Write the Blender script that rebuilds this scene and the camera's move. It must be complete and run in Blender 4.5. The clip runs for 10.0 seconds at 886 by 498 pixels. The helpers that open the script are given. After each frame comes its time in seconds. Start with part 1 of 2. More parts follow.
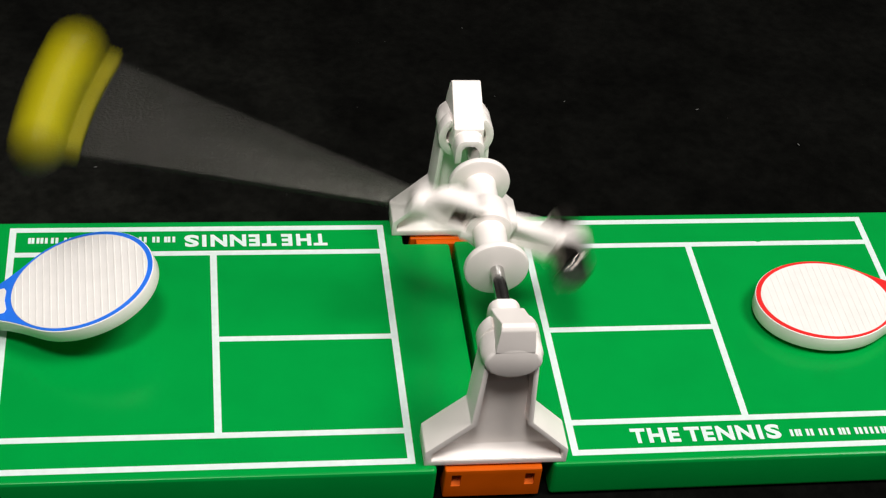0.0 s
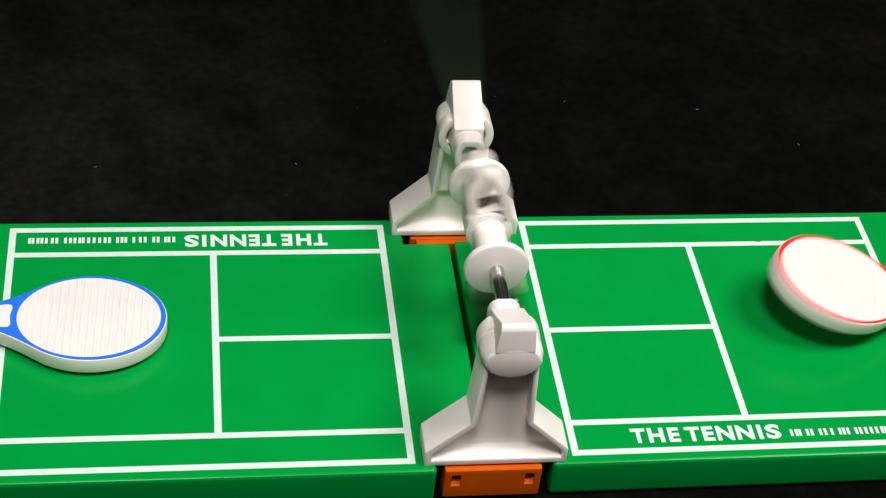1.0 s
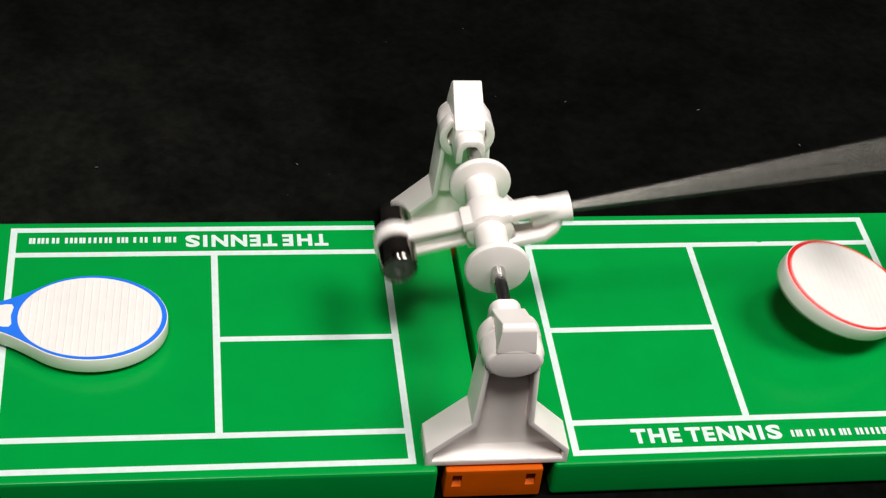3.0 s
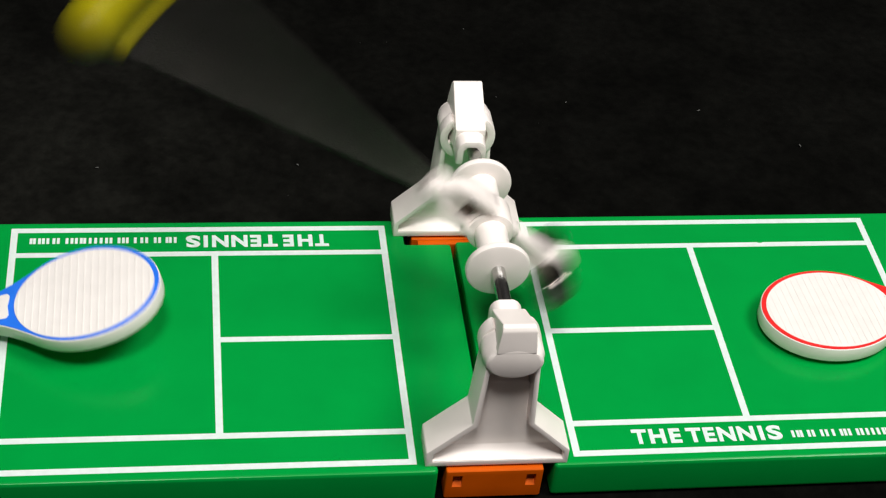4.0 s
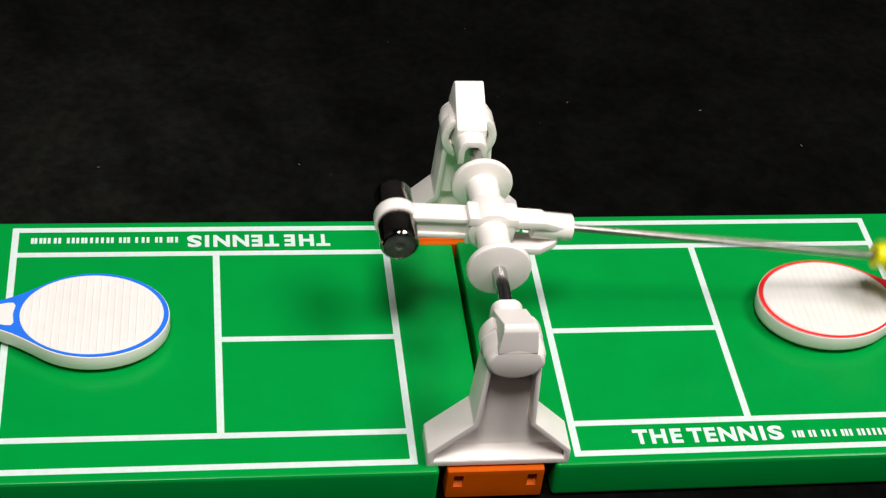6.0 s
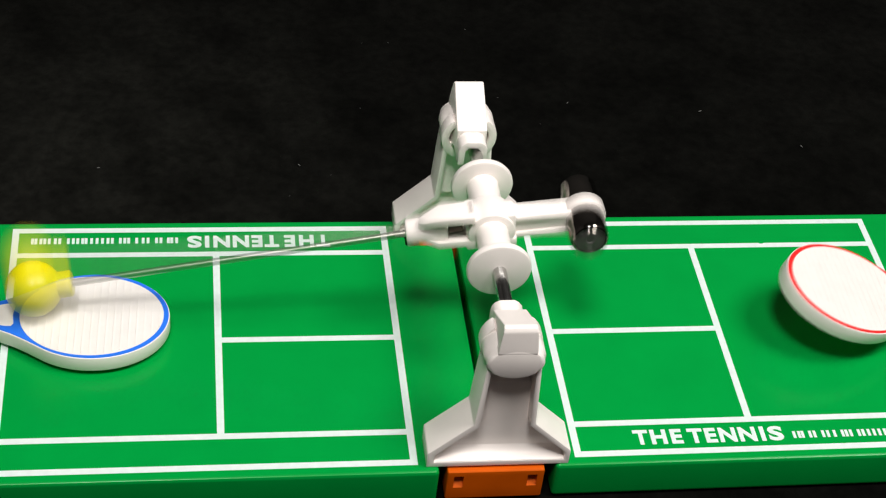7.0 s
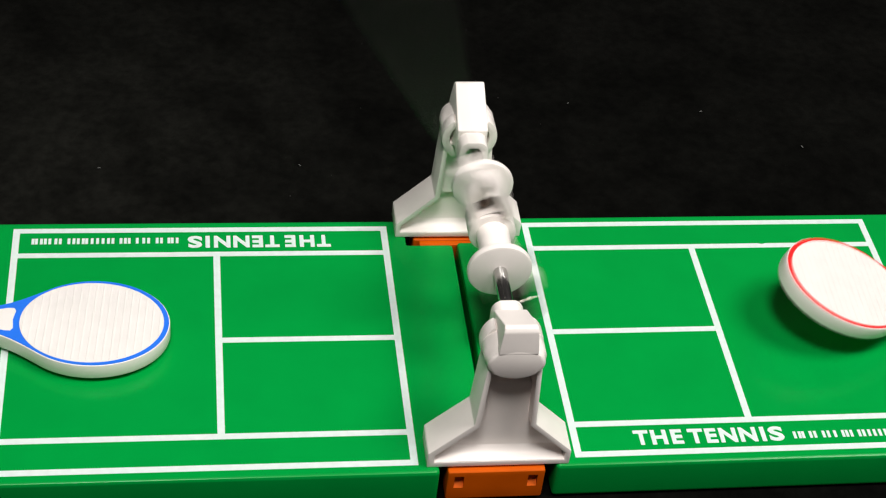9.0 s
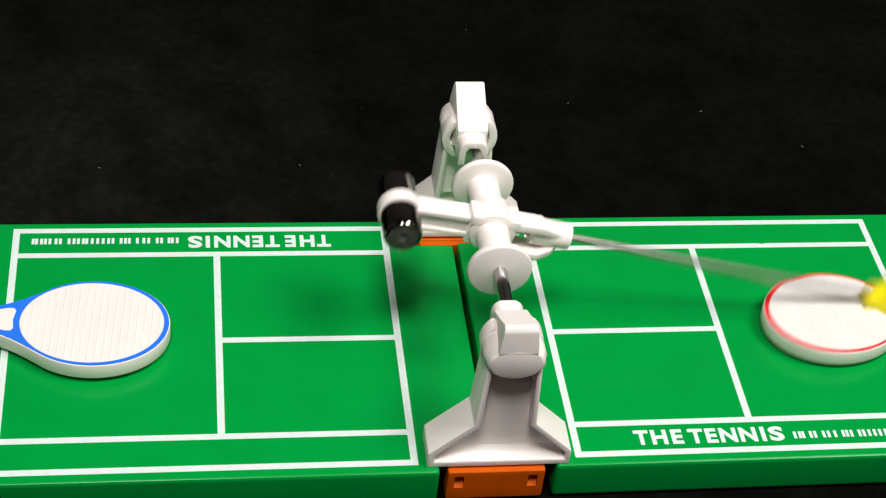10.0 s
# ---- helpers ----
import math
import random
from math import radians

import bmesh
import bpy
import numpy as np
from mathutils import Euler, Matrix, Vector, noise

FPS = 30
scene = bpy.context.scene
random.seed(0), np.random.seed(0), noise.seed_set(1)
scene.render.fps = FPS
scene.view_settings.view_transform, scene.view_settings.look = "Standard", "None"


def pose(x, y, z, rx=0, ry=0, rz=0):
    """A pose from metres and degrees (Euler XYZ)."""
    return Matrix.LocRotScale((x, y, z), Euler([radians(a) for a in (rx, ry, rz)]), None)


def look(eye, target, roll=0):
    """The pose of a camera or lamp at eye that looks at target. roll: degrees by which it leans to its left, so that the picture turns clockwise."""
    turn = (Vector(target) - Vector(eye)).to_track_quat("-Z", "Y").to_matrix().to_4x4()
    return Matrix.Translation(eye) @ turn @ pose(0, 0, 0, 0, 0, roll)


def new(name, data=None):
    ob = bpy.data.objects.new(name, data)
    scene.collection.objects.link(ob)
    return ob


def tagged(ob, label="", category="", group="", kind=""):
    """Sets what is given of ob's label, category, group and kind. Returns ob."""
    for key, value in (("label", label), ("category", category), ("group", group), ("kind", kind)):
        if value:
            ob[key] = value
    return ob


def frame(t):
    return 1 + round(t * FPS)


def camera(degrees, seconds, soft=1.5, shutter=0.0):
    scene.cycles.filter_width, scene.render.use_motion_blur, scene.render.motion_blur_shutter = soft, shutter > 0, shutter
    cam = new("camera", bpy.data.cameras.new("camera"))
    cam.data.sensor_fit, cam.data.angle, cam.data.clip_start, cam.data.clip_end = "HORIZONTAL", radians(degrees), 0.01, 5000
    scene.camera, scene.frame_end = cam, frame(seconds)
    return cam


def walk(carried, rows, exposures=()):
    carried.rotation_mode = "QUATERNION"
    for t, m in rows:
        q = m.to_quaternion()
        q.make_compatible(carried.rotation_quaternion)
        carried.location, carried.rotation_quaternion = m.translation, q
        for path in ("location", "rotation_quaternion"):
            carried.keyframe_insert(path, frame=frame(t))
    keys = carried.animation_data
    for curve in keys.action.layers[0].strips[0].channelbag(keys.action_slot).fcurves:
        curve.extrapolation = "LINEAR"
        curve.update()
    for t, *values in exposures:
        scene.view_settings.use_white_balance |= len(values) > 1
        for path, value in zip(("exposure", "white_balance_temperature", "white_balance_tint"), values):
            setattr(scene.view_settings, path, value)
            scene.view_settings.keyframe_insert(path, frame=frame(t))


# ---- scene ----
# The table game's court top lies at z = 0; the axle of the ball runs along y.
AXLE_X, AXLE_Z, ARM_Y = 0.0121, 0.0257, 0.0035
HEAD_Z = 0.0257
EYE = Vector((-0.04165, -0.22665, 0.2282))


def aim(yaw, pitch, roll):
    a, b = radians(yaw), radians(pitch)
    way = Vector((math.sin(a) * math.cos(b), math.cos(a) * math.cos(b), -math.sin(b)))
    return look(EYE, EYE + way, roll)


cam = camera(28.98, 10.0, soft=1.2, shutter=0.9)
walk(cam, [
    (0.0, aim(11.377, 41.690, 7.0)),
    (1.5, aim(11.377, 41.690, 7.0)),
    (2.5, aim(11.348, 41.690, 7.0)),
    (4.0, aim(11.310, 41.672, 7.0)),
    (5.5, aim(11.257, 41.685, 7.0)),
    (7.0, aim(11.248, 41.660, 7.0)),
    (8.5, aim(11.228, 41.655, 7.0)),
    (10.0, aim(11.218, 41.656, 7.0)),
])

# ---- light ----
world = bpy.data.worlds.new("world")
scene.world = world
world.use_nodes = True
world.node_tree.nodes["Background"].inputs[0].default_value = (0.8, 0.9, 1.0, 1)
world.node_tree.nodes["Background"].inputs[1].default_value = 0.014
scene.view_settings.exposure = 0.0


def area_lamp(name, eye, target, size, power, colour):
    data = bpy.data.lights.new(name, "AREA")
    data.shape, data.size, data.energy, data.color = "DISK", size, power, colour
    ob = new(name, data)
    ob.matrix_world = look(eye, target)
    return ob


# two ceiling lamps: one well to the side, one nearer and smaller, before the table
area_lamp("ceiling_lamp", (0.47, -0.19, 1.02), (0.01, 0, 0), 0.42, 10.1, (1.0, 0.97, 0.93))
area_lamp("ceiling_lamp", (-0.10, -0.36, 1.02), (0.01, 0, 0), 0.24, 8.0, (1.0, 0.97, 0.93))


# ---- materials ----
def material(name, colour, rough=0.4, metal=0.0, grain=0.0, scale=400.0, bump=0.0, bump_scale=900.0, spec=0.5, rough_var=0.0):
    """A surface with colour stains at one scale and a fine relief at another."""
    m = bpy.data.materials.new(name)
    m.use_nodes = True
    nt = m.node_tree
    b = nt.nodes["Principled BSDF"]
    b.inputs["Base Color"].default_value = (*colour, 1)
    b.inputs["Roughness"].default_value = rough
    b.inputs["Metallic"].default_value = metal
    b.inputs["Specular IOR Level"].default_value = spec
    geo = nt.nodes.new("ShaderNodeTexCoord")
    if grain:
        n = nt.nodes.new("ShaderNodeTexNoise")
        n.inputs["Scale"].default_value, n.inputs["Detail"].default_value = scale, 6
        nt.links.new(geo.outputs["Object"], n.inputs["Vector"])
        r = nt.nodes.new("ShaderNodeValToRGB")
        lo = [max(0, c * (1 - grain)) for c in colour]
        hi = [min(1, c * (1 + grain)) for c in colour]
        r.color_ramp.elements[0].color, r.color_ramp.elements[1].color = (*lo, 1), (*hi, 1)
        r.color_ramp.elements[0].position, r.color_ramp.elements[1].position = 0.3, 0.7
        nt.links.new(n.outputs["Fac"], r.inputs["Fac"])
        nt.links.new(r.outputs["Color"], b.inputs["Base Color"])
    if rough_var:
        n2 = nt.nodes.new("ShaderNodeTexNoise")
        n2.inputs["Scale"].default_value, n2.inputs["Detail"].default_value = scale * 0.35, 5
        nt.links.new(geo.outputs["Object"], n2.inputs["Vector"])
        mr = nt.nodes.new("ShaderNodeMapRange")
        mr.inputs["To Min"].default_value, mr.inputs["To Max"].default_value = rough - rough_var, rough + rough_var
        nt.links.new(n2.outputs["Fac"], mr.inputs["Value"])
        nt.links.new(mr.outputs["Result"], b.inputs["Roughness"])
    if bump:
        n3 = nt.nodes.new("ShaderNodeTexNoise")
        n3.inputs["Scale"].default_value, n3.inputs["Detail"].default_value = bump_scale, 4
        nt.links.new(geo.outputs["Object"], n3.inputs["Vector"])
        bp = nt.nodes.new("ShaderNodeBump")
        bp.inputs["Strength"].default_value, bp.inputs["Distance"].default_value = bump, 0.0004
        nt.links.new(n3.outputs["Fac"], bp.inputs["Height"])
        nt.links.new(bp.outputs["Normal"], b.inputs["Normal"])
    return m


def felt():
    """Black felt with mottling and fibre relief; one broad lit patch painted in."""
    m = material("black_felt", (0.0031, 0.0030, 0.0026), 0.95, bump=0.6, bump_scale=1300, spec=0.03)
    nt = m.node_tree
    b = nt.nodes["Principled BSDF"]
    coord = nt.nodes.new("ShaderNodeTexCoord")

    def spots(scale, lo, hi, low, high):
        n = nt.nodes.new("ShaderNodeTexNoise")
        n.inputs["Scale"].default_value, n.inputs["Detail"].default_value = scale, 5
        nt.links.new(coord.outputs["Object"], n.inputs["Vector"])
        r = nt.nodes.new("ShaderNodeMapRange")
        for key, value in (("From Min", lo), ("From Max", hi), ("To Min", low), ("To Max", high)):
            r.inputs[key].default_value = value
        nt.links.new(n.outputs["Fac"], r.inputs["Value"])
        return r.outputs["Result"]

    def times(a, c):
        n = nt.nodes.new("ShaderNodeMath")
        n.operation = "MULTIPLY"
        nt.links.new(a, n.inputs[0]), nt.links.new(c, n.inputs[1])
        return n.outputs[0]
    # paler near one point: uneven light on the felt, put into its colour
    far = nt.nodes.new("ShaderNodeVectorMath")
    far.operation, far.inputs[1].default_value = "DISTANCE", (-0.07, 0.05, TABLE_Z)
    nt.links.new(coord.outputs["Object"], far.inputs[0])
    light_patch = nt.nodes.new("ShaderNodeMapRange")
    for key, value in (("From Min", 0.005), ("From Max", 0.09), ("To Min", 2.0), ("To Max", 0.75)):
        light_patch.inputs[key].default_value = value
    nt.links.new(far.outputs["Value"], light_patch.inputs["Value"])
    fac = times(times(spots(70, 0.3, 0.7, 0.55, 1.45), spots(420, 0.3, 0.7, 0.7, 1.3)), light_patch.outputs["Result"])
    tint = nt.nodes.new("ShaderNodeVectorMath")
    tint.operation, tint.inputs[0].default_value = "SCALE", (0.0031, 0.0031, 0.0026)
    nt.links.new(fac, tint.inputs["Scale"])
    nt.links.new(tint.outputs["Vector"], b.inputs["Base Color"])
    return m


TABLE_Z = -0.0086
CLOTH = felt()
GREEN = material("green_plastic", (0.0, 0.275, 0.041), 0.24, grain=0.04, scale=90, bump=0.02, bump_scale=300, spec=0.16, rough_var=0.05)
INK = material("white_ink", (0.66, 0.75, 0.72), 0.45, grain=0.05, scale=700, bump=0.05, bump_scale=2500)
WHITE = material("white_plastic", (0.94, 0.868, 0.828), 0.32, grain=0.03, scale=150, bump=0.02, bump_scale=500, rough_var=0.05)
FACE = material("white_racket_face", (0.80, 0.765, 0.735), 0.42, grain=0.03, scale=300, bump=0.05, bump_scale=900)
ORANGE = material("orange_plastic", (0.60, 0.092, 0.0), 0.42, grain=0.06, scale=200, bump=0.02, bump_scale=500, spec=0.22)
BLUE = material("blue_ink", (0.02, 0.17, 0.80), 0.35, grain=0.05, scale=500)
RED = material("red_ink", (0.75, 0.02, 0.02), 0.35, grain=0.05, scale=500)
YELLOW = material("yellow_plastic", (0.85, 0.74, 0.0), 0.38, grain=0.04, scale=300, bump=0.02, bump_scale=600)
STEEL = material("steel", (0.58, 0.57, 0.56), 0.2, metal=1.0, grain=0.15, scale=600, bump=0.05, bump_scale=2500)
DARK_STEEL = material("dark_steel", (0.37, 0.345, 0.32), 0.4, metal=1.0, grain=0.12, scale=600, bump=0.02, bump_scale=2500)
CHROME = material("black_chrome", (0.22, 0.20, 0.18), 0.08, metal=1.0, grain=0.15, scale=500, bump=0.02, bump_scale=2000)
END = material("dull_metal", (0.11, 0.105, 0.10), 0.5, metal=0.6, grain=0.2, scale=900, bump=0.1, bump_scale=3000)
PIN = material("brown_metal", (0.13, 0.10, 0.08), 0.45, metal=0.8, grain=0.25, scale=700, bump=0.1, bump_scale=2500)
WALL = material("grey_wall", (0.06, 0.057, 0.055), 0.9, grain=0.08, scale=8, bump=0.1, bump_scale=120)
LINT = material("lint", (0.09, 0.09, 0.085), 0.9, grain=0.3, scale=900)


# ---- mesh tools ----
def finish(bm, bevel=0.0, segments=2, limit=30):
    bmesh.ops.remove_doubles(bm, verts=bm.verts[:], dist=1e-7)
    bmesh.ops.recalc_face_normals(bm, faces=bm.faces[:])
    if bevel:
        es = [e for e in bm.edges if len(e.link_faces) == 2 and e.calc_face_angle(0) > radians(limit)]
        bmesh.ops.bevel(bm, geom=es, offset=bevel, segments=segments, affect="EDGES", profile=0.6, clamp_overlap=True)
    return bm


def part(name, bm, mat, parent=None, label="", m=None):
    me = bpy.data.meshes.new(name)
    bm.to_mesh(me)
    bm.free()
    me.materials.append(mat)
    for poly in me.polygons:
        poly.use_smooth = True
    me.set_sharp_from_angle(angle=radians(32))
    ob = new(name, me)
    if parent:
        ob.parent = parent
    if m is not None:
        ob.matrix_basis = m
    return tagged(ob, label)


def thing(name, m, label, category, group="", kind=""):
    ob = new(name)
    ob.empty_display_size = 0.005
    ob.matrix_basis = m
    return tagged(ob, label, category, group, kind)


def prism(points, z0, z1, bevel=0.0, segments=2, bm=None):
    """An upright prism over an outline in x, y."""
    bm = bm or bmesh.new()
    lo = [bm.verts.new((x, y, z0)) for x, y in points]
    hi = [bm.verts.new((x, y, z1)) for x, y in points]
    n = len(points)
    bm.faces.new(lo[::-1]), bm.faces.new(hi)
    for i in range(n):
        bm.faces.new((lo[i], lo[(i + 1) % n], hi[(i + 1) % n], hi[i]))
    return finish(bm, bevel, segments)


def box(x0, x1, y0, y1, z0, z1, bevel=0.0, segments=2):
    return prism([(x0, y0), (x1, y0), (x1, y1), (x0, y1)], z0, z1, bevel, segments)


def ring(outer, inner, z0, z1, bevel=0.0):
    bm = bmesh.new()
    n = len(outer)
    loops = [[bm.verts.new((x, y, z)) for x, y in o] for o, z in ((outer, z0), (outer, z1), (inner, z1), (inner, z0))]
    for k in range(4):
        a, b = loops[k], loops[(k + 1) % 4]
        for i in range(n):
            j = (i + 1) % n
            bm.faces.new((a[i], a[j], b[j], b[i]))
    return finish(bm, bevel)


def lathe(profile, seg=40):
    """A solid of revolution about y: profile of (radius, y); ends close on the axis."""
    bm = bmesh.new()
    rows = []
    for r, y in profile:
        if r < 1e-6:
            rows.append([bm.verts.new((0, y, 0))])
        else:
            rows.append([bm.verts.new((r * math.cos(2 * math.pi * i / seg), y, r * math.sin(2 * math.pi * i / seg))) for i in range(seg)])
    for a, b in zip(rows, rows[1:]):
        for i in range(seg):
            j = (i + 1) % seg
            if len(a) == 1 and len(b) == 1:
                continue
            if len(a) == 1:
                bm.faces.new((a[0], b[j], b[i]))
            elif len(b) == 1:
                bm.faces.new((a[i], a[j], b[0]))
            else:
                bm.faces.new((a[i], a[j], b[j], b[i]))
    return finish(bm)


def rod_profile(r, y0, y1, c):
    """A round bar with softly broken ends."""
    return [(0, y0), (r - c, y0), (r - 0.3 * c, y0 + 0.3 * c), (r, y0 + c), (r, y1 - c), (r - 0.3 * c, y1 - 0.3 * c), (r - c, y1), (0, y1)]


def upright(bm):
    """Turns an outline in x, y with height z into one in x, z with depth y."""
    bmesh.ops.transform(bm, matrix=Matrix.Rotation(radians(90), 4, "X"), verts=bm.verts[:])
    return bm


# ---- setting ----


def build_cloth():
    bm = bmesh.new()
    bmesh.ops.create_grid(bm, x_segments=120, y_segments=120, size=0.72)
    for v in bm.verts:
        d = max(0.0, v.co.y - 0.06)
        v.co.z = TABLE_Z + 0.004 * min(1, d * 8) * (noise.noise(v.co * 7) * 0.8 + noise.noise(v.co * 19) * 0.3 - 0.6)
        if abs(v.co.x - 0.01) < 0.16 and abs(v.co.y) < 0.09:
            v.co.z = TABLE_Z
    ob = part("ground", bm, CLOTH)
    tagged(ob, "matte black felt cloth laid under the table game", "cloth", kind="structure")
    bm = bmesh.new()
    rng = random.Random(4)
    for _ in range(260):
        x, y = rng.uniform(-0.35, 0.45), rng.uniform(0.045, 0.5)
        c = Matrix.Translation((x, y, TABLE_Z + 0.0006)) @ Matrix.Rotation(rng.uniform(0, 6.3), 4, "Z") @ Matrix.Diagonal((rng.uniform(0.5, 3), 1, 1, 1))
        bmesh.ops.create_icosphere(bm, subdivisions=1, radius=rng.uniform(0.00003, 0.00010), matrix=c)
    for x, y, turn, size in ((0.0762, 0.0810, 0.4, 0.00016), (0.0972, 0.0679, 1.9, 0.00015), (-0.0609, 0.0607, 0.1, 0.00014), (-0.0182, 0.0615, 2.3, 0.00013), (0.0451, 0.0840, 0.9, 0.00012)):
        c = Matrix.Translation((x, y, TABLE_Z + 0.0004)) @ Matrix.Rotation(turn, 4, "Z") @ Matrix.Diagonal((3.2, 1, 0.8, 1))
        bmesh.ops.create_icosphere(bm, subdivisions=1, radius=size, matrix=c)
    ob = part("lint", bm, LINT)
    tagged(ob, "pale specks of lint on the black cloth", "lint", kind="stuff")


def build_room():
    """Plain walls and a ceiling close the place, out of sight."""
    h, top, w = 0.7, 1.10, 0.05
    for name, x0, x1, y0, y1 in (("wall_north", -h - w, h + w, h, h + w), ("wall_south", -h - w, h + w, -h - w, -h),
                                 ("wall_east", h, h + w, -h, h), ("wall_west", -h - w, -h, -h, h)):
        tagged(part(name, box(x0, x1, y0, y1, TABLE_Z - 0.02, top), WALL), "plain grey painted wall of the dim room", "wall", kind="structure")
    tagged(part("ceiling", box(-h - w, h + w, -h - w, h + w, top + 0.002, top + 0.05), WALL), "plain grey ceiling above the table game", "ceiling", kind="structure")


# ---- game boards ----
CENTRE_X = 0.01135
NOTCH_X, NOTCH_Y = 0.0103, 0.0262
HALF_DEPTH, LENGTH, THICK = 0.0335, 0.108, 0.0082
BASE, SERVICE, NET = 0.0868, 0.04814, 0.01464
SIDE_OUT, SIDE_IN, LINE = 0.0310, 0.02383, 0.00130


def text_mesh(body, x0, x1, y0, y1, z0, z1, fat):
    cu = bpy.data.curves.new("letters", "FONT")
    cu.body, cu.size, cu.extrude, cu.offset, cu.resolution_u = body, 1.0, 0.02, fat, 4
    cu.space_character = 1.14
    ob = new("letters", cu)
    dg = bpy.context.evaluated_depsgraph_get()
    me = bpy.data.meshes.new_from_object(ob.evaluated_get(dg))
    bpy.data.objects.remove(ob)
    co = np.array([v.co for v in me.vertices])
    lo, hi = co.min(0), co.max(0)
    out = np.array([x0, y0, z0]) + (co - lo) / (hi - lo) * np.array([x1 - x0, y1 - y0, z1 - z0])
    for v, c in zip(me.vertices, out):
        v.co = c
    bm = bmesh.new()
    bm.from_mesh(me)
    bpy.data.meshes.remove(me)
    return bm


def build_board(m, label, slit):
    """Half of the court; its own x runs from the slit at the net out to the base line."""
    board = thing("game_board", m, label, "game board", "halves of the court")
    outline = [(NOTCH_X, -HALF_DEPTH), (LENGTH, -HALF_DEPTH), (LENGTH, HALF_DEPTH), (NOTCH_X, HALF_DEPTH), (NOTCH_X, NOTCH_Y),
               (slit, NOTCH_Y), (slit, -NOTCH_Y), (NOTCH_X, -NOTCH_Y)]
    part("base", prism(outline, -THICK, 0, 0.0009, 4), GREEN, board)
    h = LINE / 2
    z0, z1 = -0.0002, 0.00005

    def line(x0, x1, y0, y1):
        part("court_line", box(x0, x1, y0, y1, z0, z1), INK, board, "painted white court line")

    for s in (-1, 1):
        line(NET - h, BASE + h, s * SIDE_OUT - h, s * SIDE_OUT + h)
        line(NET + h, BASE - h, s * SIDE_IN - h, s * SIDE_IN + h)
    for x in (NET, BASE):
        line(x - h, x + h, -SIDE_OUT + h, SIDE_OUT - h)
    line(SERVICE - h, SERVICE + h, -SIDE_IN + h, SIDE_IN - h)
    line(NET + h, SERVICE - h, -h, h)
    for letter, x0, x1 in (("T", 25.55, 28.30), ("H", 28.75, 31.70), ("E", 32.50, 34.65), ("T", 35.70, 38.55), ("E", 38.95, 41.10), ("N", 41.60, 44.80),
                           ("N", 45.35, 48.60), ("I", 49.40, 50.25), ("S", 50.90, 53.75)):
        part("letter", text_mesh(letter, x0 * 0.001, x1 * 0.001, -0.0292, -0.0257, z0, z1, 0.042), INK, board, "printed white bold capital")
    # the maker's words as thin upright bars of the letters' size
    for x0, x1 in ((55.5, 57.0), (57.1, 59.1), (59.4, 61.6), (62.0, 63.8), (64.8, 66.1), (66.4, 68.5), (68.8, 70.4), (70.9, 72.5), (73.0, 74.2), (74.6, 76.0),
                   (76.4, 78.6), (78.9, 80.6), (80.9, 82.2), (82.6, 83.8)):
        for x in (x0, x1 - 0.55):
            part("printed_bar", box(x * 0.001, (x + 0.55) * 0.001, -0.02875, -0.0271, z0, z1), INK, board, "small printed white bar")
    if slit < 0:
        part("paint_chip", prism([(0.0628, 0.02440), (0.0632, 0.02426), (0.0638, 0.02432), (0.0640, 0.02450), (0.0634, 0.02453)], z0, z1 + 0.00002), GREEN, board, "chip in the painted line")
    return board


def build_hinge(m):
    """Orange clip in the notch under a tower; its own -y faces outwards."""
    hinge = thing("hinge_clip", m, "bright orange plastic hinge joining the two boards", "hinge", "hinges under the towers")
    half, w = 0.0087, 0.00085
    # the front carries two pits that slope outwards below
    xs = (-half, -0.0066 - w, -0.0066 + w, 0.0066 - w, 0.0066 + w, half)
    zs = (-0.0076, -0.0046, -0.0031, -0.0017, -0.0005)
    front, deep = -HALF_DEPTH + 0.0006, 0.0016
    bm = bmesh.new()
    v = [[bm.verts.new((x, front, z)) for z in zs] for x in xs]
    for a in range(5):
        for b in range(4):
            if a in (1, 3) and b in (1, 2):
                continue
            bm.faces.new((v[a][b], v[a + 1][b], v[a + 1][b + 1], v[a][b + 1]))
    for a in (1, 3):
        d = [[bm.verts.new((xs[a + k], front + deep, z)) for z in zs[2:4]] for k in (0, 1)]
        bm.faces.new((d[0][0], d[1][0], d[1][1], d[0][1]))
        bm.faces.new((v[a][1], v[a + 1][1], d[1][0], d[0][0]))
        bm.faces.new((d[0][1], d[1][1], v[a + 1][3], v[a][3]))
        for k in (0, 1):
            bm.faces.new((v[a + k][1], v[a + k][2], d[k][0]))
            bm.faces.new((v[a + k][2], v[a + k][3], d[k][1], d[k][0]))
    rim = [v[a][0] for a in range(6)] + [v[5][b] for b in range(1, 5)] + [v[a][4] for a in range(4, -1, -1)] + [v[0][b] for b in range(3, 0, -1)]
    back = [bm.verts.new((p.co.x, -NOTCH_Y - 0.0016, p.co.z)) for p in rim]
    for a in range(len(rim)):
        b = (a + 1) % len(rim)
        bm.faces.new((rim[a], rim[b], back[b], back[a]))
    bm.faces.new(back)
    finish(bm)
    outer = [e for e in bm.edges if e.calc_face_angle(0) > 1.2 and all(abs(p.co.x) > half - 1e-5 or p.co.z < -0.0075 or p.co.z > -0.0006 for p in e.verts)]
    bmesh.ops.bevel(bm, geom=outer, offset=0.0004, segments=3, affect="EDGES", profile=0.6, clamp_overlap=True)
    part("block", bm, ORANGE, hinge)
    part("tongue", box(-half + 0.0012, half - 0.0012, -NOTCH_Y - 0.0016, -NOTCH_Y - 0.0002, -0.0050, -0.0007, 0.0002), ORANGE, hinge)
    return hinge


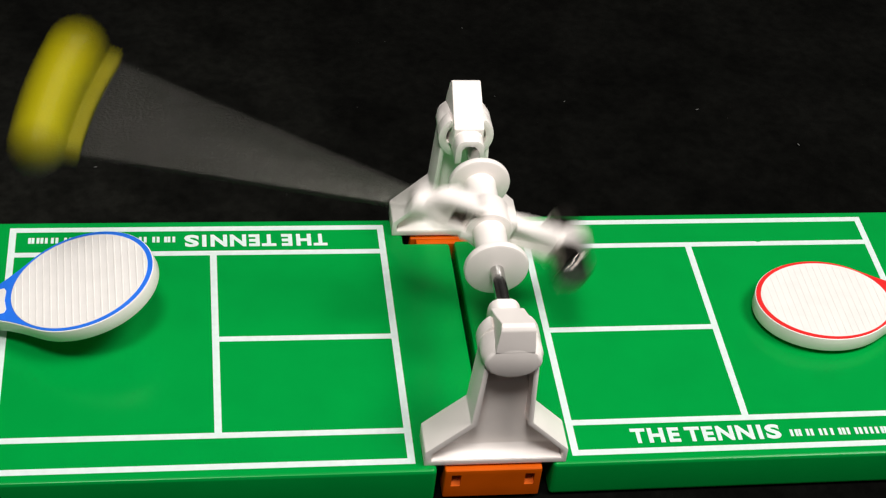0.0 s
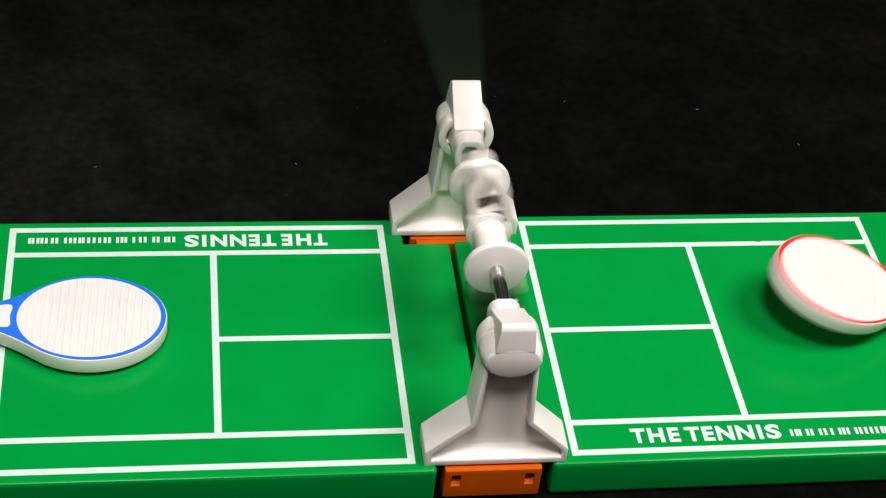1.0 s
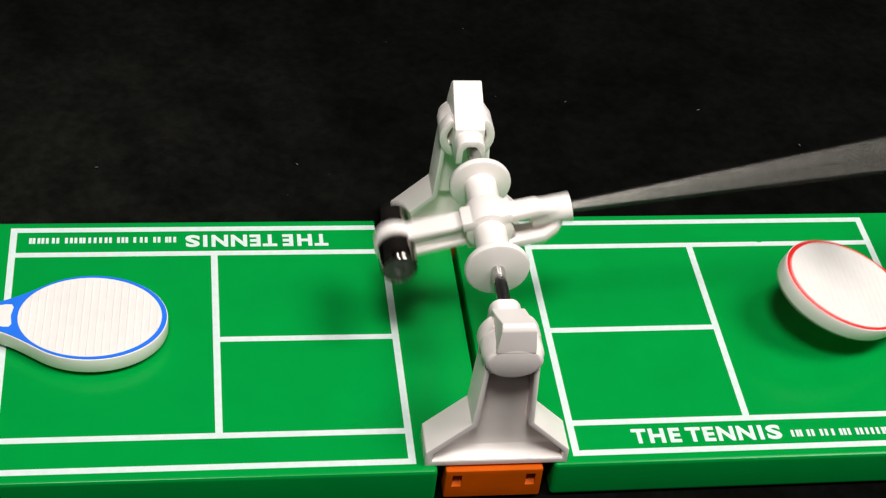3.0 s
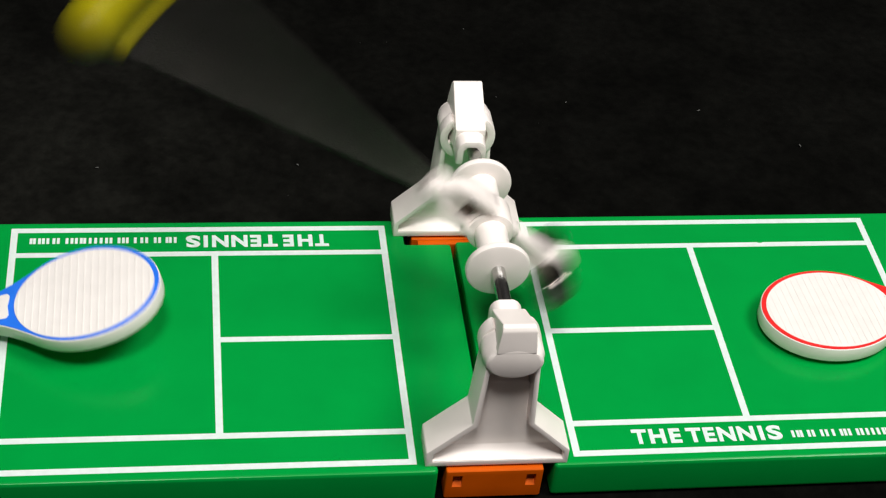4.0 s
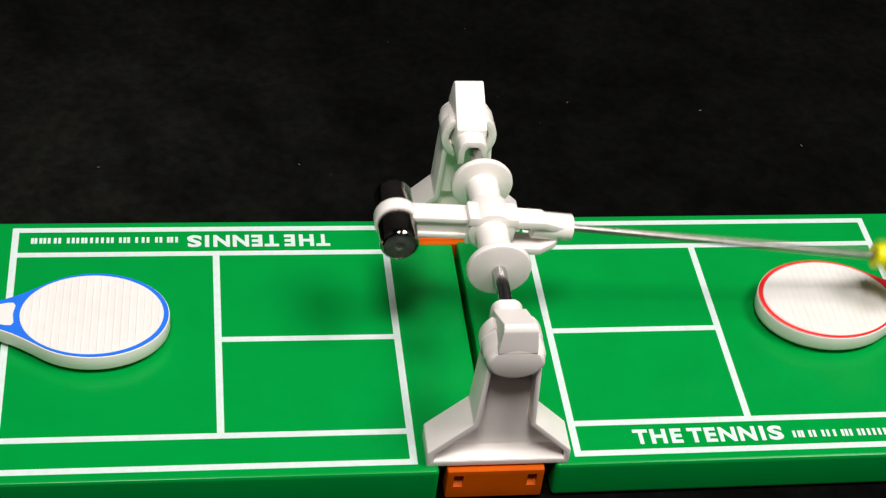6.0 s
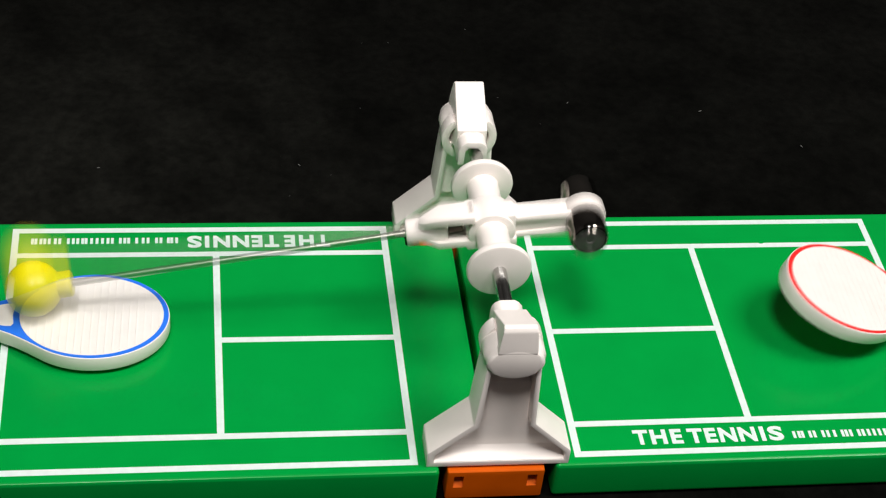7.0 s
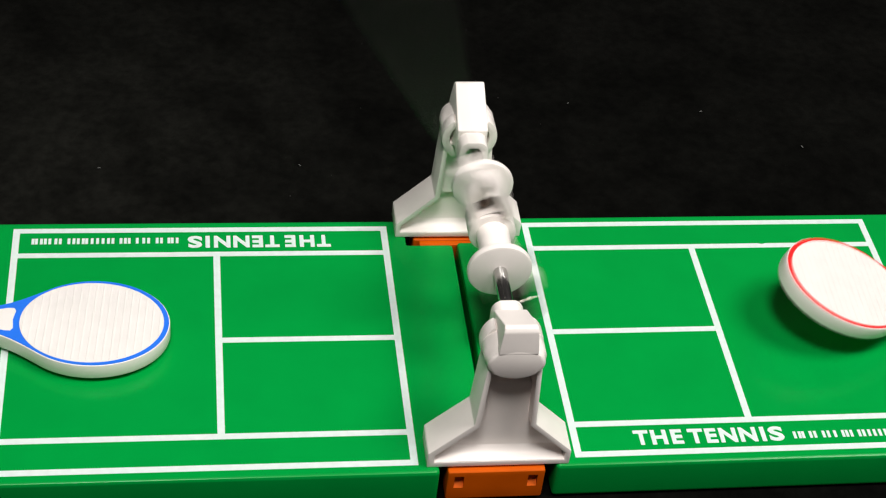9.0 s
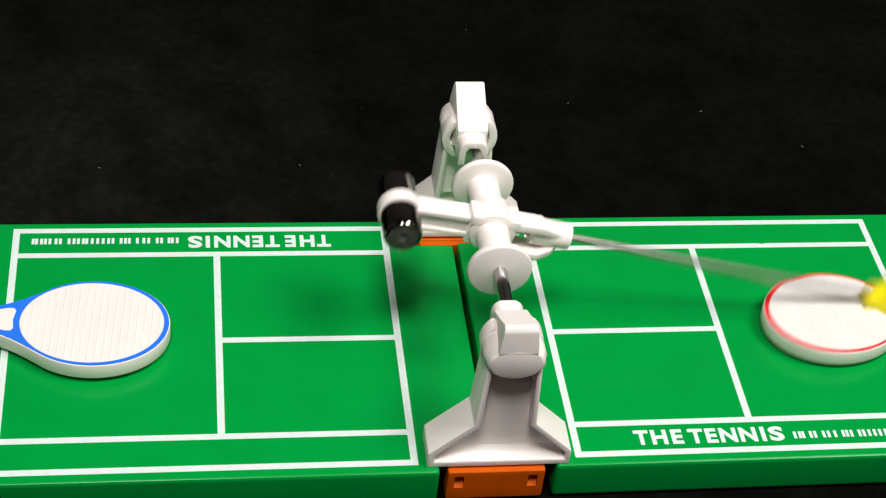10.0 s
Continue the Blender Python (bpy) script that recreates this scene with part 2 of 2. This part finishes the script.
# ---- towers ----
def build_tower(m, label, reach):
    """A splayed foot, an I-shaped post and a round head; its own -y faces away from the net's middle. Origin: foot centre."""
    tower = thing("net_tower", m, label, "net post", "net posts")
    outer = [(-0.0129, 0), (0.0126, 0), (0.0126, 0.0034), (0.0054, 0.0106), (0.0047, 0.0242), (-0.0047, 0.0242), (-0.0055, 0.0107), (-0.0129, 0.0035)]
    inner = [(-0.0116, 0.0012), (0.0116, 0.0012), (0.0116, 0.0029), (0.0044, 0.0101), (0.0038, 0.0236), (-0.0038, 0.0236), (-0.0044, 0.0101), (-0.0116, 0.0029)]
    bm = upright(ring(outer, inner, -0.0035, 0.0035, 0.00025))
    part("frame", bm, WHITE, tower)
    low = [(-0.0116, 0.0012), (0.0116, 0.0012), (0.0116, 0.0029), (0.0044, 0.0101), (0.0041, 0.0182), (0.0036, 0.0186), (-0.0036, 0.0186), (-0.0041, 0.0182),
           (-0.0044, 0.0101), (-0.0116, 0.0029)]
    part("web", upright(prism(low, -0.0009, 0.0009, 0.0002, 1)), WHITE, tower)
    part("back_plate", box(-0.0043, 0.0043, 0.0008, 0.0018, 0.0105, 0.0238), WHITE, tower)
    for s in (-1, 1):
        # a hollow curve from the web down to the foot's rim
        bm = bmesh.new()
        arc = [(0.0034 - 0.0026 * math.sin(a), 0.0034 - 0.0021 * math.cos(a)) for a in (math.pi / 2 * k / 7 for k in range(8))]
        curve = [(0.0034, 0.0010)] + arc + [(0.0008, 0.0010)]
        sides = [[bm.verts.new((q * (0.0114 - max(0, z - 0.0026)), s * y, z)) for y, z in curve] for q in (-1, 1)]
        bm.faces.new(sides[0]), bm.faces.new(sides[1][::-1])
        for i in range(len(curve)):
            j = (i + 1) % len(curve)
            bm.faces.new((sides[0][i], sides[0][j], sides[1][j], sides[1][i]))
        part("foot_fillet", finish(bm), WHITE, tower)
    bm = lathe([(0, -0.0046), (0.0042, -0.0046), (0.0046, -0.0045), (0.0049, -0.0042), (0.0050, -0.0032), (0.0053, -0.0027), (0.0053, 0.0004), (0.0050, 0.0010), (0.0044, 0.0012), (0, 0.0012)])
    bmesh.ops.scale(bm, vec=(1, 1, 0.72), verts=bm.verts[:])
    part("head", bm, WHITE, tower, m=pose(0, 0.0005, HEAD_Z + 0.0003))
    # the clip over the head: a wedge that slides down into the axle's holder
    prof = [(-0.00412, 0.0024), (-0.0040, 0.0040), (-0.0037, 0.0072), (-0.0033, 0.0079), (-0.0026, 0.0080), (0.0034, 0.0045), (0.0060, 0.0031), (0.0060, -0.0012), (0.0020, -0.0020)]
    wide = (0.0034, 0.0033, 0.0030, 0.0028, 0.0028, 0.0029, 0.0029, 0.0029, 0.0036)
    bm = bmesh.new()
    loops = [[bm.verts.new((s * w, y, z)) for (y, z), w in zip(prof, wide)] for s in (-1, 1)]
    n = len(prof)
    bm.faces.new(loops[0]), bm.faces.new(loops[1][::-1])
    for i in range(n):
        j = (i + 1) % n
        bm.faces.new((loops[0][i], loops[0][j], loops[1][j], loops[1][i]))
    part("axle_clip", finish(bm, 0.0003, 3, 20), WHITE, tower, m=pose(0, 0, HEAD_Z + 0.0003))
    # the holder: an arch astride the axle, open below
    arch = [(-0.0028, -0.0026), (-0.0028, 0.0006), (-0.0026, 0.0016), (-0.0021, 0.0023), (-0.0013, 0.0028), (0.0013, 0.0028), (0.0021, 0.0023), (0.0026, 0.0016), (0.0028, 0.0006), (0.0028, -0.0026), (0.0015, -0.0026), (0.0015, 0.0006),
            (0.0008, 0.0014), (-0.0008, 0.0014), (-0.0015, 0.0006), (-0.0015, -0.0026)]
    bm = upright(prism(arch, -reach, -0.0010, 0.0003, 2))
    part("axle_socket", bm, WHITE, tower, m=pose(0, 0, AXLE_Z + 0.0002))
    # two curved ears beside the holder
    for s in (-1, 1):
        arc = [radians(-62 + 114 * k / 12) for k in range(13)]
        ear = [(s * 0.0054 * math.cos(a), 0.0054 * math.sin(a)) for a in arc] + [(s * 0.0038 * math.cos(a), 0.0038 * math.sin(a)) for a in reversed(arc)]
        part("clip_ear", upright(prism(ear, -0.0038, -0.0010, 0.0004, 2)), WHITE, tower, m=pose(0, 0, HEAD_Z - 0.0002))
    return tower


# ---- swinging arm ----
def build_arm():
    """Spool on the axle with a fork, rod and ball along its own x and a weight along -x."""
    arm = thing("ball_arm", pose(AXLE_X, ARM_Y, AXLE_Z), "white swinging arm with a yellow ball and a metal weight", "swing arm")
    part("spool", lathe([(0.0012, -0.0118), (0.0030, -0.0118), (0.0030, 0.0105), (0.0012, 0.0105)]), WHITE, arm)
    r = 0.0058
    for y0, y1 in ((-0.0130, -0.0114), (0.0101, 0.0116)):
        part("flange", lathe(rod_profile(r, y0, y1, 0.0005), 48), WHITE, arm, "round white flange of the spool")
    # hub block and beam towards the weight
    part("hub", lathe(rod_profile(0.0043, -0.0030, 0.0030, 0.0003)), WHITE, arm)
    part("hub_block", box(-0.0045, 0.0045, -0.0024, 0.0020, -0.0034, 0.0020, 0.0004), WHITE, arm)
    part("hub_plate", box(-0.0046, 0.0046, -0.0031, 0.0018, 0.0014, 0.0034, 0.0004), WHITE, arm)
    part("weight_beam", box(-0.0150, -0.0036, -0.0016, 0.0016, -0.0016, 0.0013, 0.0002), WHITE, arm)
    for z in (-0.0025, 0.0011):
        part("beam_flange", box(-0.0158, -0.0036, -0.0021, 0.0021, z, z + 0.0011, 0.0003), WHITE, arm)
    part("weight_collar", lathe(rod_profile(0.0040, -0.0014, 0.0014, 0.0003)), WHITE, arm, m=pose(-0.0172, 0, -0.0001))
    weight = part("weight", lathe([(0, -0.0070), (0.0028, -0.0070), (0.0029, -0.0074), (0.0032, -0.0073), (0.0034, -0.0070), (0.0035, -0.0066),
                                   (0.0035, 0.0065), (0.0033, 0.0070), (0.0028, 0.0072), (0, 0.0072)], 48), CHROME, arm, "polished dark metal cylinder", pose(-0.0172, 0, -0.0001))
    part("end_disc", lathe([(0, -0.0071), (0.0007, -0.0071), (0.0009, -0.0073), (0.0016, -0.0073), (0.0018, -0.0072), (0.0028, -0.0072), (0.0028, -0.0069), (0, -0.0069)], 40),
         END, weight, "dull turned end of the weight")
    for s in (-1, 1):
        # each prong: a tapered plate above and below the rod holder
        f, tip = (-0.0030, 0.0147) if s > 0 else (-0.0035, 0.0132)
        plan = [(0.0030, f), (0.0096, f + 0.0001), (tip - 0.0011, f + 0.0009), (tip, f + 0.0019), (tip - 0.0004, -0.0003), (0.0092, 0.0011), (0.0030, 0.0014)]
        z = 0.0020 if s > 0 else -0.0038
        bm = prism(plan, z - 0.0008, z + 0.0008, 0.0003)
        for v in bm.verts:
            v.co.z -= s * max(0, v.co.x - 0.0102) * 0.52
        part("fork_prong", bm, WHITE, arm)
    part("fork_bridge", box(0.0028, 0.0044, -0.0024, 0.0017, -0.0046, 0.0028, 0.0003), WHITE, arm)
    return arm


def build_ball_rod(arm):
    """Rod, holder and ball hinged in the fork: a part of the arm with a little play. Its own x runs out to the ball."""
    holder = part("rod_holder", lathe(rod_profile(0.0025, 0.0002, 0.0078, 0.0004)), WHITE, arm, "round white rod holder", pose(0.0076, 0, 0, 0, 0, -90))
    bm = lathe([(0.00062, 0.004), (0.00068, 0.0050), (0.00068, 0.0691), (0.0006, 0.0701)], 20)
    rod = part("rod", bm, DARK_STEEL, holder, "thin dark steel rod")
    part("pivot_pin", upright(prism([(0.0012 * math.cos(a * 0.524), 0.0012 * math.sin(a * 0.524)) for a in range(12)], -0.0013, 0.0013, 0.0001, 1)), PIN, holder, "small dark brown metal pin", pose(0, -0.0013, 0))
    ro, c = 0.0051, 0.0756
    prof = [(0, 0.0685), (0.0020, 0.0685), (0.0024, 0.0688), (0.0024, 0.0710)]
    for k in range(3, 25):
        a = radians(180 - k * 7.5)
        rr, yy = ro * math.sin(a), c + ro * math.cos(a)
        if yy > 0.0714:
            prof.append((max(rr, 0), yy))
    ball = part("ball", lathe(prof, 48), YELLOW, holder, "yellow plastic ball with a short neck")
    return holder, rod, ball


# ---- rackets ----
HEAD_X, HEAD_A, HEAD_B = 0.0205, 0.0138, 0.0111


def racket_outline(inset, tail, n=64):
    """Half widths along x of a head that flows into its handle."""
    a, b = HEAD_A - inset, HEAD_B - inset
    u = 0.64
    xt, wt, st = HEAD_X - u * a, b * math.sqrt(1 - u * u), b / a * u / math.sqrt(1 - u * u)
    x0, w0, s0 = 0.0005, 0.0032 - inset, 0.06

    def half(x):
        if x >= xt:
            return b * math.sqrt(max(0, 1 - ((x - HEAD_X) / a) ** 2))
        if x <= x0:
            return w0
        h = xt - x0
        q = (x - x0) / h
        return ((2 * q ** 3 - 3 * q ** 2 + 1) * w0 + (q ** 3 - 2 * q ** 2 + q) * h * s0 + (3 * q ** 2 - 2 * q ** 3) * wt + (q ** 3 - q ** 2) * h * st)
    xs = [tail + (HEAD_X - tail) * i / (n // 2) for i in range(n // 2)]
    xs += [HEAD_X + (HEAD_A - inset) * math.sin(math.pi / 2 * i / (n // 2)) for i in range(n // 2 + 1)]
    up = [(x, half(x)) for x in xs]
    low = [(x, -w) for x, w in reversed(up[:-1])]
    return up + low


def build_racket(m, trim, label, rib):
    """Its own x runs from the pivot to the tip of the head; origin on the pivot."""
    racket = thing("toy_racket", m, label, "toy racket", "rackets")
    top = 0.0012
    body = racket_outline(0, -0.004)
    part("body", prism(body[::-1], top - 0.0032, top, 0.0003, 2), WHITE, racket)
    # coloured rim printed round the face and the throat
    n = 72
    a, b, fx = HEAD_A - 0.0008, HEAD_B - 0.0008, HEAD_X - 0.0003
    rim_out = racket_outline(0.0002, -0.0036)
    face = [(fx + a * math.cos(2 * math.pi * i / n), b * math.sin(2 * math.pi * i / n)) for i in range(n)]
    part("rim", prism(rim_out[::-1], top - 0.0001, top + 0.00008), trim, racket, "coloured rim round the face")
    strung = part("face", prism(face, top - 0.0001, top + 0.00018, 0.00005, 1), FACE, racket, "white strung face with fine ribs")
    panel = [(-0.0030, -0.0023), (0.0030, -0.0024), (0.0048, -0.0029), (0.0059, -0.0029), (0.0063, -0.0022), (0.0060, 0.0), (0.0063, 0.0022), (0.0059, 0.0029), (0.0048, 0.0029), (0.0030, 0.0024), (-0.0030, 0.0023)]
    part("throat_panel", prism(panel, top - 0.0001, top + 0.00018, 0.00005, 1), FACE, racket)
    for i in range(-9, 10):
        x = i * 0.00136
        w = b * math.sqrt(max(0, 1 - (x / a) ** 2)) - 0.0004
        if w > 0.001:
            part("string", box(fx + x - 0.00010, fx + x + 0.00010, -w, w, top + 0.0001, top + rib), FACE, strung)
    part("pivot_pin", lathe(rod_profile(0.0007, -0.0046, 0.0046, 0.0001)), STEEL, racket, "steel pivot pin", pose(0, 0, -0.0008))
    return racket


# ---- the place ----
build_cloth()
build_room()
build_board(pose(CENTRE_X + 0.0001, 0.00026, 0, 0, 0, 180.03), "green plastic court half with white lines and a blue racket", 0.0010)
build_board(pose(CENTRE_X + 0.0002, 0.00094, 0, 0, 0, 0.369), "green plastic court half with white lines and a red racket", -0.0001)
build_hinge(pose(CENTRE_X, 0, 0))
build_hinge(pose(CENTRE_X, 0.0005, 0, 0, 0, 180))
TOWER_X = 0.0117
build_tower(pose(TOWER_X, -0.0285, 0), "white plastic net post standing on the court beside the lettering", 0.0088)
build_tower(pose(TOWER_X - 0.0002, 0.0321, 0, 0, 0, 180), "white plastic net post holding the far end of the axle", 0.0092)
axle = part("axle", lathe(rod_profile(0.00125, -0.0220, 0.0295, 0.0001), 32), STEEL, m=pose(AXLE_X, 0, AXLE_Z))
tagged(axle, "polished steel axle between the two white posts", "axle")
ARM = build_arm()
HOLDER, ROD, BALL = build_ball_rod(ARM)
RACKET_Y, RACKET_Z = 0.0044, 0.0031
PIVOT_L, PIVOT_R = -0.0798, 0.1021
LEFT_RACKET = build_racket(pose(PIVOT_L, RACKET_Y, RACKET_Z), BLUE, "white toy racket with a blue rim and ribbed face", 0.00029)
RIGHT_RACKET = build_racket(pose(PIVOT_R, RACKET_Y, RACKET_Z, 0, 0, 180), RED, "white toy racket with a red rim and plain face", 0.00025)


# ---- what moves ----
ARM_ANGLES = ((0, 159.6), (0.1, 104.9), (0.2, 51.4), (0.3, 1.6), (0.3333, -8.5), (0.4, 8.6), (0.5, 23.5), (0.6, 20.6), (0.7, 6.6),
              (0.7333, -8), (0.7667, 1), (0.8, 10.6), (0.9, 57.4), (1, 103.9), (1.1, 149.6), (1.2, 190.4), (1.3, 180.4),
              (1.4, 163.5), (1.5, 160.4), (1.6, 173.4), (1.6333, 187), (1.6667, 187), (1.7, 169.5), (1.8, 100), (1.9, 41.5),
              (1.9667, 7), (2, -10), (2.0333, -12), (2.0667, 8), (2.1, 31.5), (2.2, 61.3), (2.3, 90.1), (2.4, 116.8), (2.5, 150),
              (2.5667, 179), (2.6, 171.5), (2.7, 102), (2.8, 45.4), (2.9, -7.5), (3, 12.6), (3.1, 20.6), (3.2, 18.6), (3.3, 6.6),
              (3.4, -7.5), (3.5, 38.5), (3.6, 80.2), (3.7, 123.7), (3.8, 168), (3.8667, 189.5), (3.9, 189.4), (4, 140.6),
              (4.1, 92.1), (4.2, 52.4), (4.3, 13.6), (4.4, -9.5), (4.5, 34.5), (4.6, 71.2), (4.7, 104.9), (4.8, 145.6), (4.9, 188.4),
              (5, 189.8), (5.1, 190.9), (5.2, 191.9), (5.3, 191.9), (5.4, 191.9), (5.5, 191.9), (5.6, 191.9), (5.6667, 190.5),
              (5.7, 170.5), (5.8, 102), (5.9, 45.4), (6, -7.5), (6.1, 14.6), (6.2, 22.5), (6.3, 19.6), (6.4, 6.6), (6.5, -9.5),
              (6.6, -8.5), (6.7, 12.6), (6.8, 56.4), (6.9, 125.7), (6.9667, 166), (6.9933, 188), (7, 190.4), (7.1, 190.4), (7.1333, 189.5),
              (7.2, 150.5), (7.3, 114.8), (7.4, 97), (7.5, 80.2), (7.6, 58.4), (7.7, 29.5), (7.8, -8.5), (7.9, -7.5), (8, -8.5),
              (8.1, -13.5), (8.2, -14.5), (8.3, 14.6), (8.4, 35.5), (8.5, 37.5), (8.6, 24.5), (8.7, 0.6), (8.8, -9.5), (8.9, 48.4),
              (9, 111.9), (9.1, 174), (9.1333, 187), (9.1667, 189), (9.2, 186.4), (9.3, 145.6), (9.4, 77.2), (9.5, 11.5),
              (9.6, -9.5), (9.7, 1.6), (9.8, -5.4), (9.9, -6.4), (9.9667, -10.5), (10, -14.5))
LEFT_LIFT = ((0.0, 1), (0.1, 1), (0.2, 0.3), (0.3, 0), (1.2, 0), (1.3, 0.5), (1.4, 0.85), (1.5, 0.55), (1.6, 0), (1.7, 0.8), (1.8, 1), (1.9, 1),
             (2.0, 0), (2.5, 0), (2.6, 0.7), (2.7, 1), (2.8, 1), (2.9, 0.1), (3.0, 0), (3.8, 0), (3.9, 0.3), (4.0, 0.75), (4.1, 0.95), (4.2, 0), (4.8, 0),
             (4.9, 0.9), (5.0, 0.95), (5.1, 0.3), (5.2, 0), (5.6, 0), (5.7, 0.7), (5.8, 1), (5.9, 0.4), (6.0, 0), (7.1, 0), (7.2, 1), (7.3, 0.6), (7.4, 0),
             (9.1, 0), (9.2, 0.2), (9.3, 1), (9.4, 0.4), (9.5, 0), (10.0, 0))
RIGHT_LIFT = ((0.0, 0), (0.3, 0), (0.4, 0.9), (0.5, 1), (0.6, 0.95), (0.7, 0.1), (0.8, 0.8), (0.9, 1), (1.0, 0.85), (1.1, 0), (2.0, 0), (2.1, 1), (2.2, 1),
              (2.3, 1), (2.4, 0.25), (2.5, 0), (2.9, 0), (3.0, 1), (3.1, 1), (3.2, 0.4), (3.3, 0), (3.4, 0.2), (3.5, 1), (3.6, 1), (3.7, 0.3), (3.8, 0), (4.4, 0),
              (4.5, 1), (4.6, 1), (4.7, 1), (4.8, 0), (6.0, 0), (6.1, 1), (6.2, 1), (6.3, 0.4), (6.4, 0), (6.6, 0.1), (6.7, 0.9), (6.8, 1), (6.9, 1), (7.0, 0.95),
              (7.1, 0.4), (7.2, 0.65), (7.3, 0.25), (7.4, 0), (7.7, 0), (7.8, 1.1), (7.9, 1.1), (8.0, 1.1), (8.1, 0), (8.2, 0), (8.3, 0.85), (8.4, 1), (8.5, 1),
              (8.6, 0.1), (8.7, 0.05), (8.8, 0.05), (8.9, 1), (9.0, 1), (9.1, 0), (9.6, 0.05), (9.7, 0.85), (9.8, 0.85), (9.9, 0.5), (10.0, 0))
LIFT, LEAN = 18.5, 7.0
# sideways play of each racket on its pivot, in millimetres at the middle of the head
LEFT_PLAY = ((0.0, 0.6), (0.1, 0.6), (0.2, -1.0), (0.3, -1.7), (1.2, -1.7), (1.4, -1.2), (1.6, -1.7), (1.7, -1.0), (1.9, -0.8), (2.0, -0.7), (2.5, -0.7), (2.7, 0), (2.8, 0),
             (3.0, -1.6), (3.8, -1.6), (4.0, -0.6), (4.2, -0.2), (4.8, -0.2), (4.9, 0.9), (5.0, 1.0), (5.2, -0.2), (5.7, -0.1), (5.9, -0.5), (6.0, -1.0), (6.8, -1.0), (7.1, -1.2), (7.2, -1.6), (7.4, -2.8), (10.0, -2.9))
RIGHT_PLAY = ((0.0, -0.5), (0.3, -0.5), (0.6, -0.3), (0.7, -0.3), (0.9, -1.5), (1.1, 0), (1.8, 0), (1.9, -1), (2.0, -3.4), (2.1, -3.4), (2.3, -2.6), (2.5, -3.0), (2.9, -3.2), (3.8, -3.8),
              (4.0, -3), (4.2, -2.0), (4.4, -1.4), (4.7, -1.4), (4.8, 0), (5.0, 0), (5.5, 0.0), (5.7, 0.6), (6.0, 0), (6.8, -4.2), (7.0, -3.6), (7.1, -3.2), (7.5, -3.5), (7.8, -4.4), (8.0, -4.4), (8.1, -4.1),
              (8.2, -4.1), (8.4, -2.4), (8.5, -2.4), (8.6, -3), (8.7, -3), (8.9, -2.2), (9.0, -2.2), (9.1, -4.4), (9.5, -3.7), (9.6, -3.7), (9.8, -4.2), (10.0, -3.5))


def between(rows, t):
    """The value of a table of (time, value) at t, straight from row to row."""
    return float(np.interp(t, [r[0] for r in rows], [r[1] for r in rows]))


def racket_rows(x, y, turn, lifts, plays, out, up):
    """Poses of a racket; lifted, it slips on its pin by out and up and leans a little to its near side."""
    times = sorted({r[0] for r in lifts} | {r[0] for r in plays})
    side = 1 if turn == 0 else -1
    rows = []
    for t in times:
        u, s = between(lifts, t), between(plays, t) * 0.001
        yaw = side * math.degrees(0.5 * s / HEAD_X)
        base = pose(x - side * out * u, y + 0.5 * s, RACKET_Z + up * u, 0, 0, turn + yaw)
        rows.append((t, base @ pose(0, 0, 0, 0, -LIFT * u, 0) @ pose(0, 0, 0, side * LEAN * u, 0, 0)))
    return rows


def droop(a):
    """The rod hangs a little below the arm's line on either side."""
    return -3.2 * math.cos(radians(a))


def slide(a):
    """The rod slips a little way into its holder when it stands up."""
    up = math.sin(radians(a))
    return -0.0026 * min(1, max(0, 3 * up if math.cos(radians(a)) < 0 else 4 * up - 1.2))


# how far the rod is thrown out of its holder
REACH = ((0, 0), (1.9, 0), (2.0, 0.0012), (2.1, 0), (9.8, 0), (10.0, 0.0028))


def motions():
    walk(ARM, [(t, pose(AXLE_X, ARM_Y, AXLE_Z, 0, -a + droop(a), 0)) for t, a in ARM_ANGLES])
    walk(HOLDER, [(t, pose(0.0076, 0, 0, 0, -1.1 * droop(a), 0) @ pose(0, 0, 0, 0, 0, -90)) for t, a in ARM_ANGLES])
    for piece in (ROD, BALL):
        walk(piece, [(t, pose(0, slide(a) + between(REACH, t), 0)) for t, a in ARM_ANGLES])
    walk(LEFT_RACKET, racket_rows(PIVOT_L, RACKET_Y - 0.0004, 0, LEFT_LIFT, LEFT_PLAY, 0.0001, 0.0008))
    walk(RIGHT_RACKET, racket_rows(PIVOT_R, RACKET_Y, 180, RIGHT_LIFT, RIGHT_PLAY, 0.0004, 0.0004))


motions()
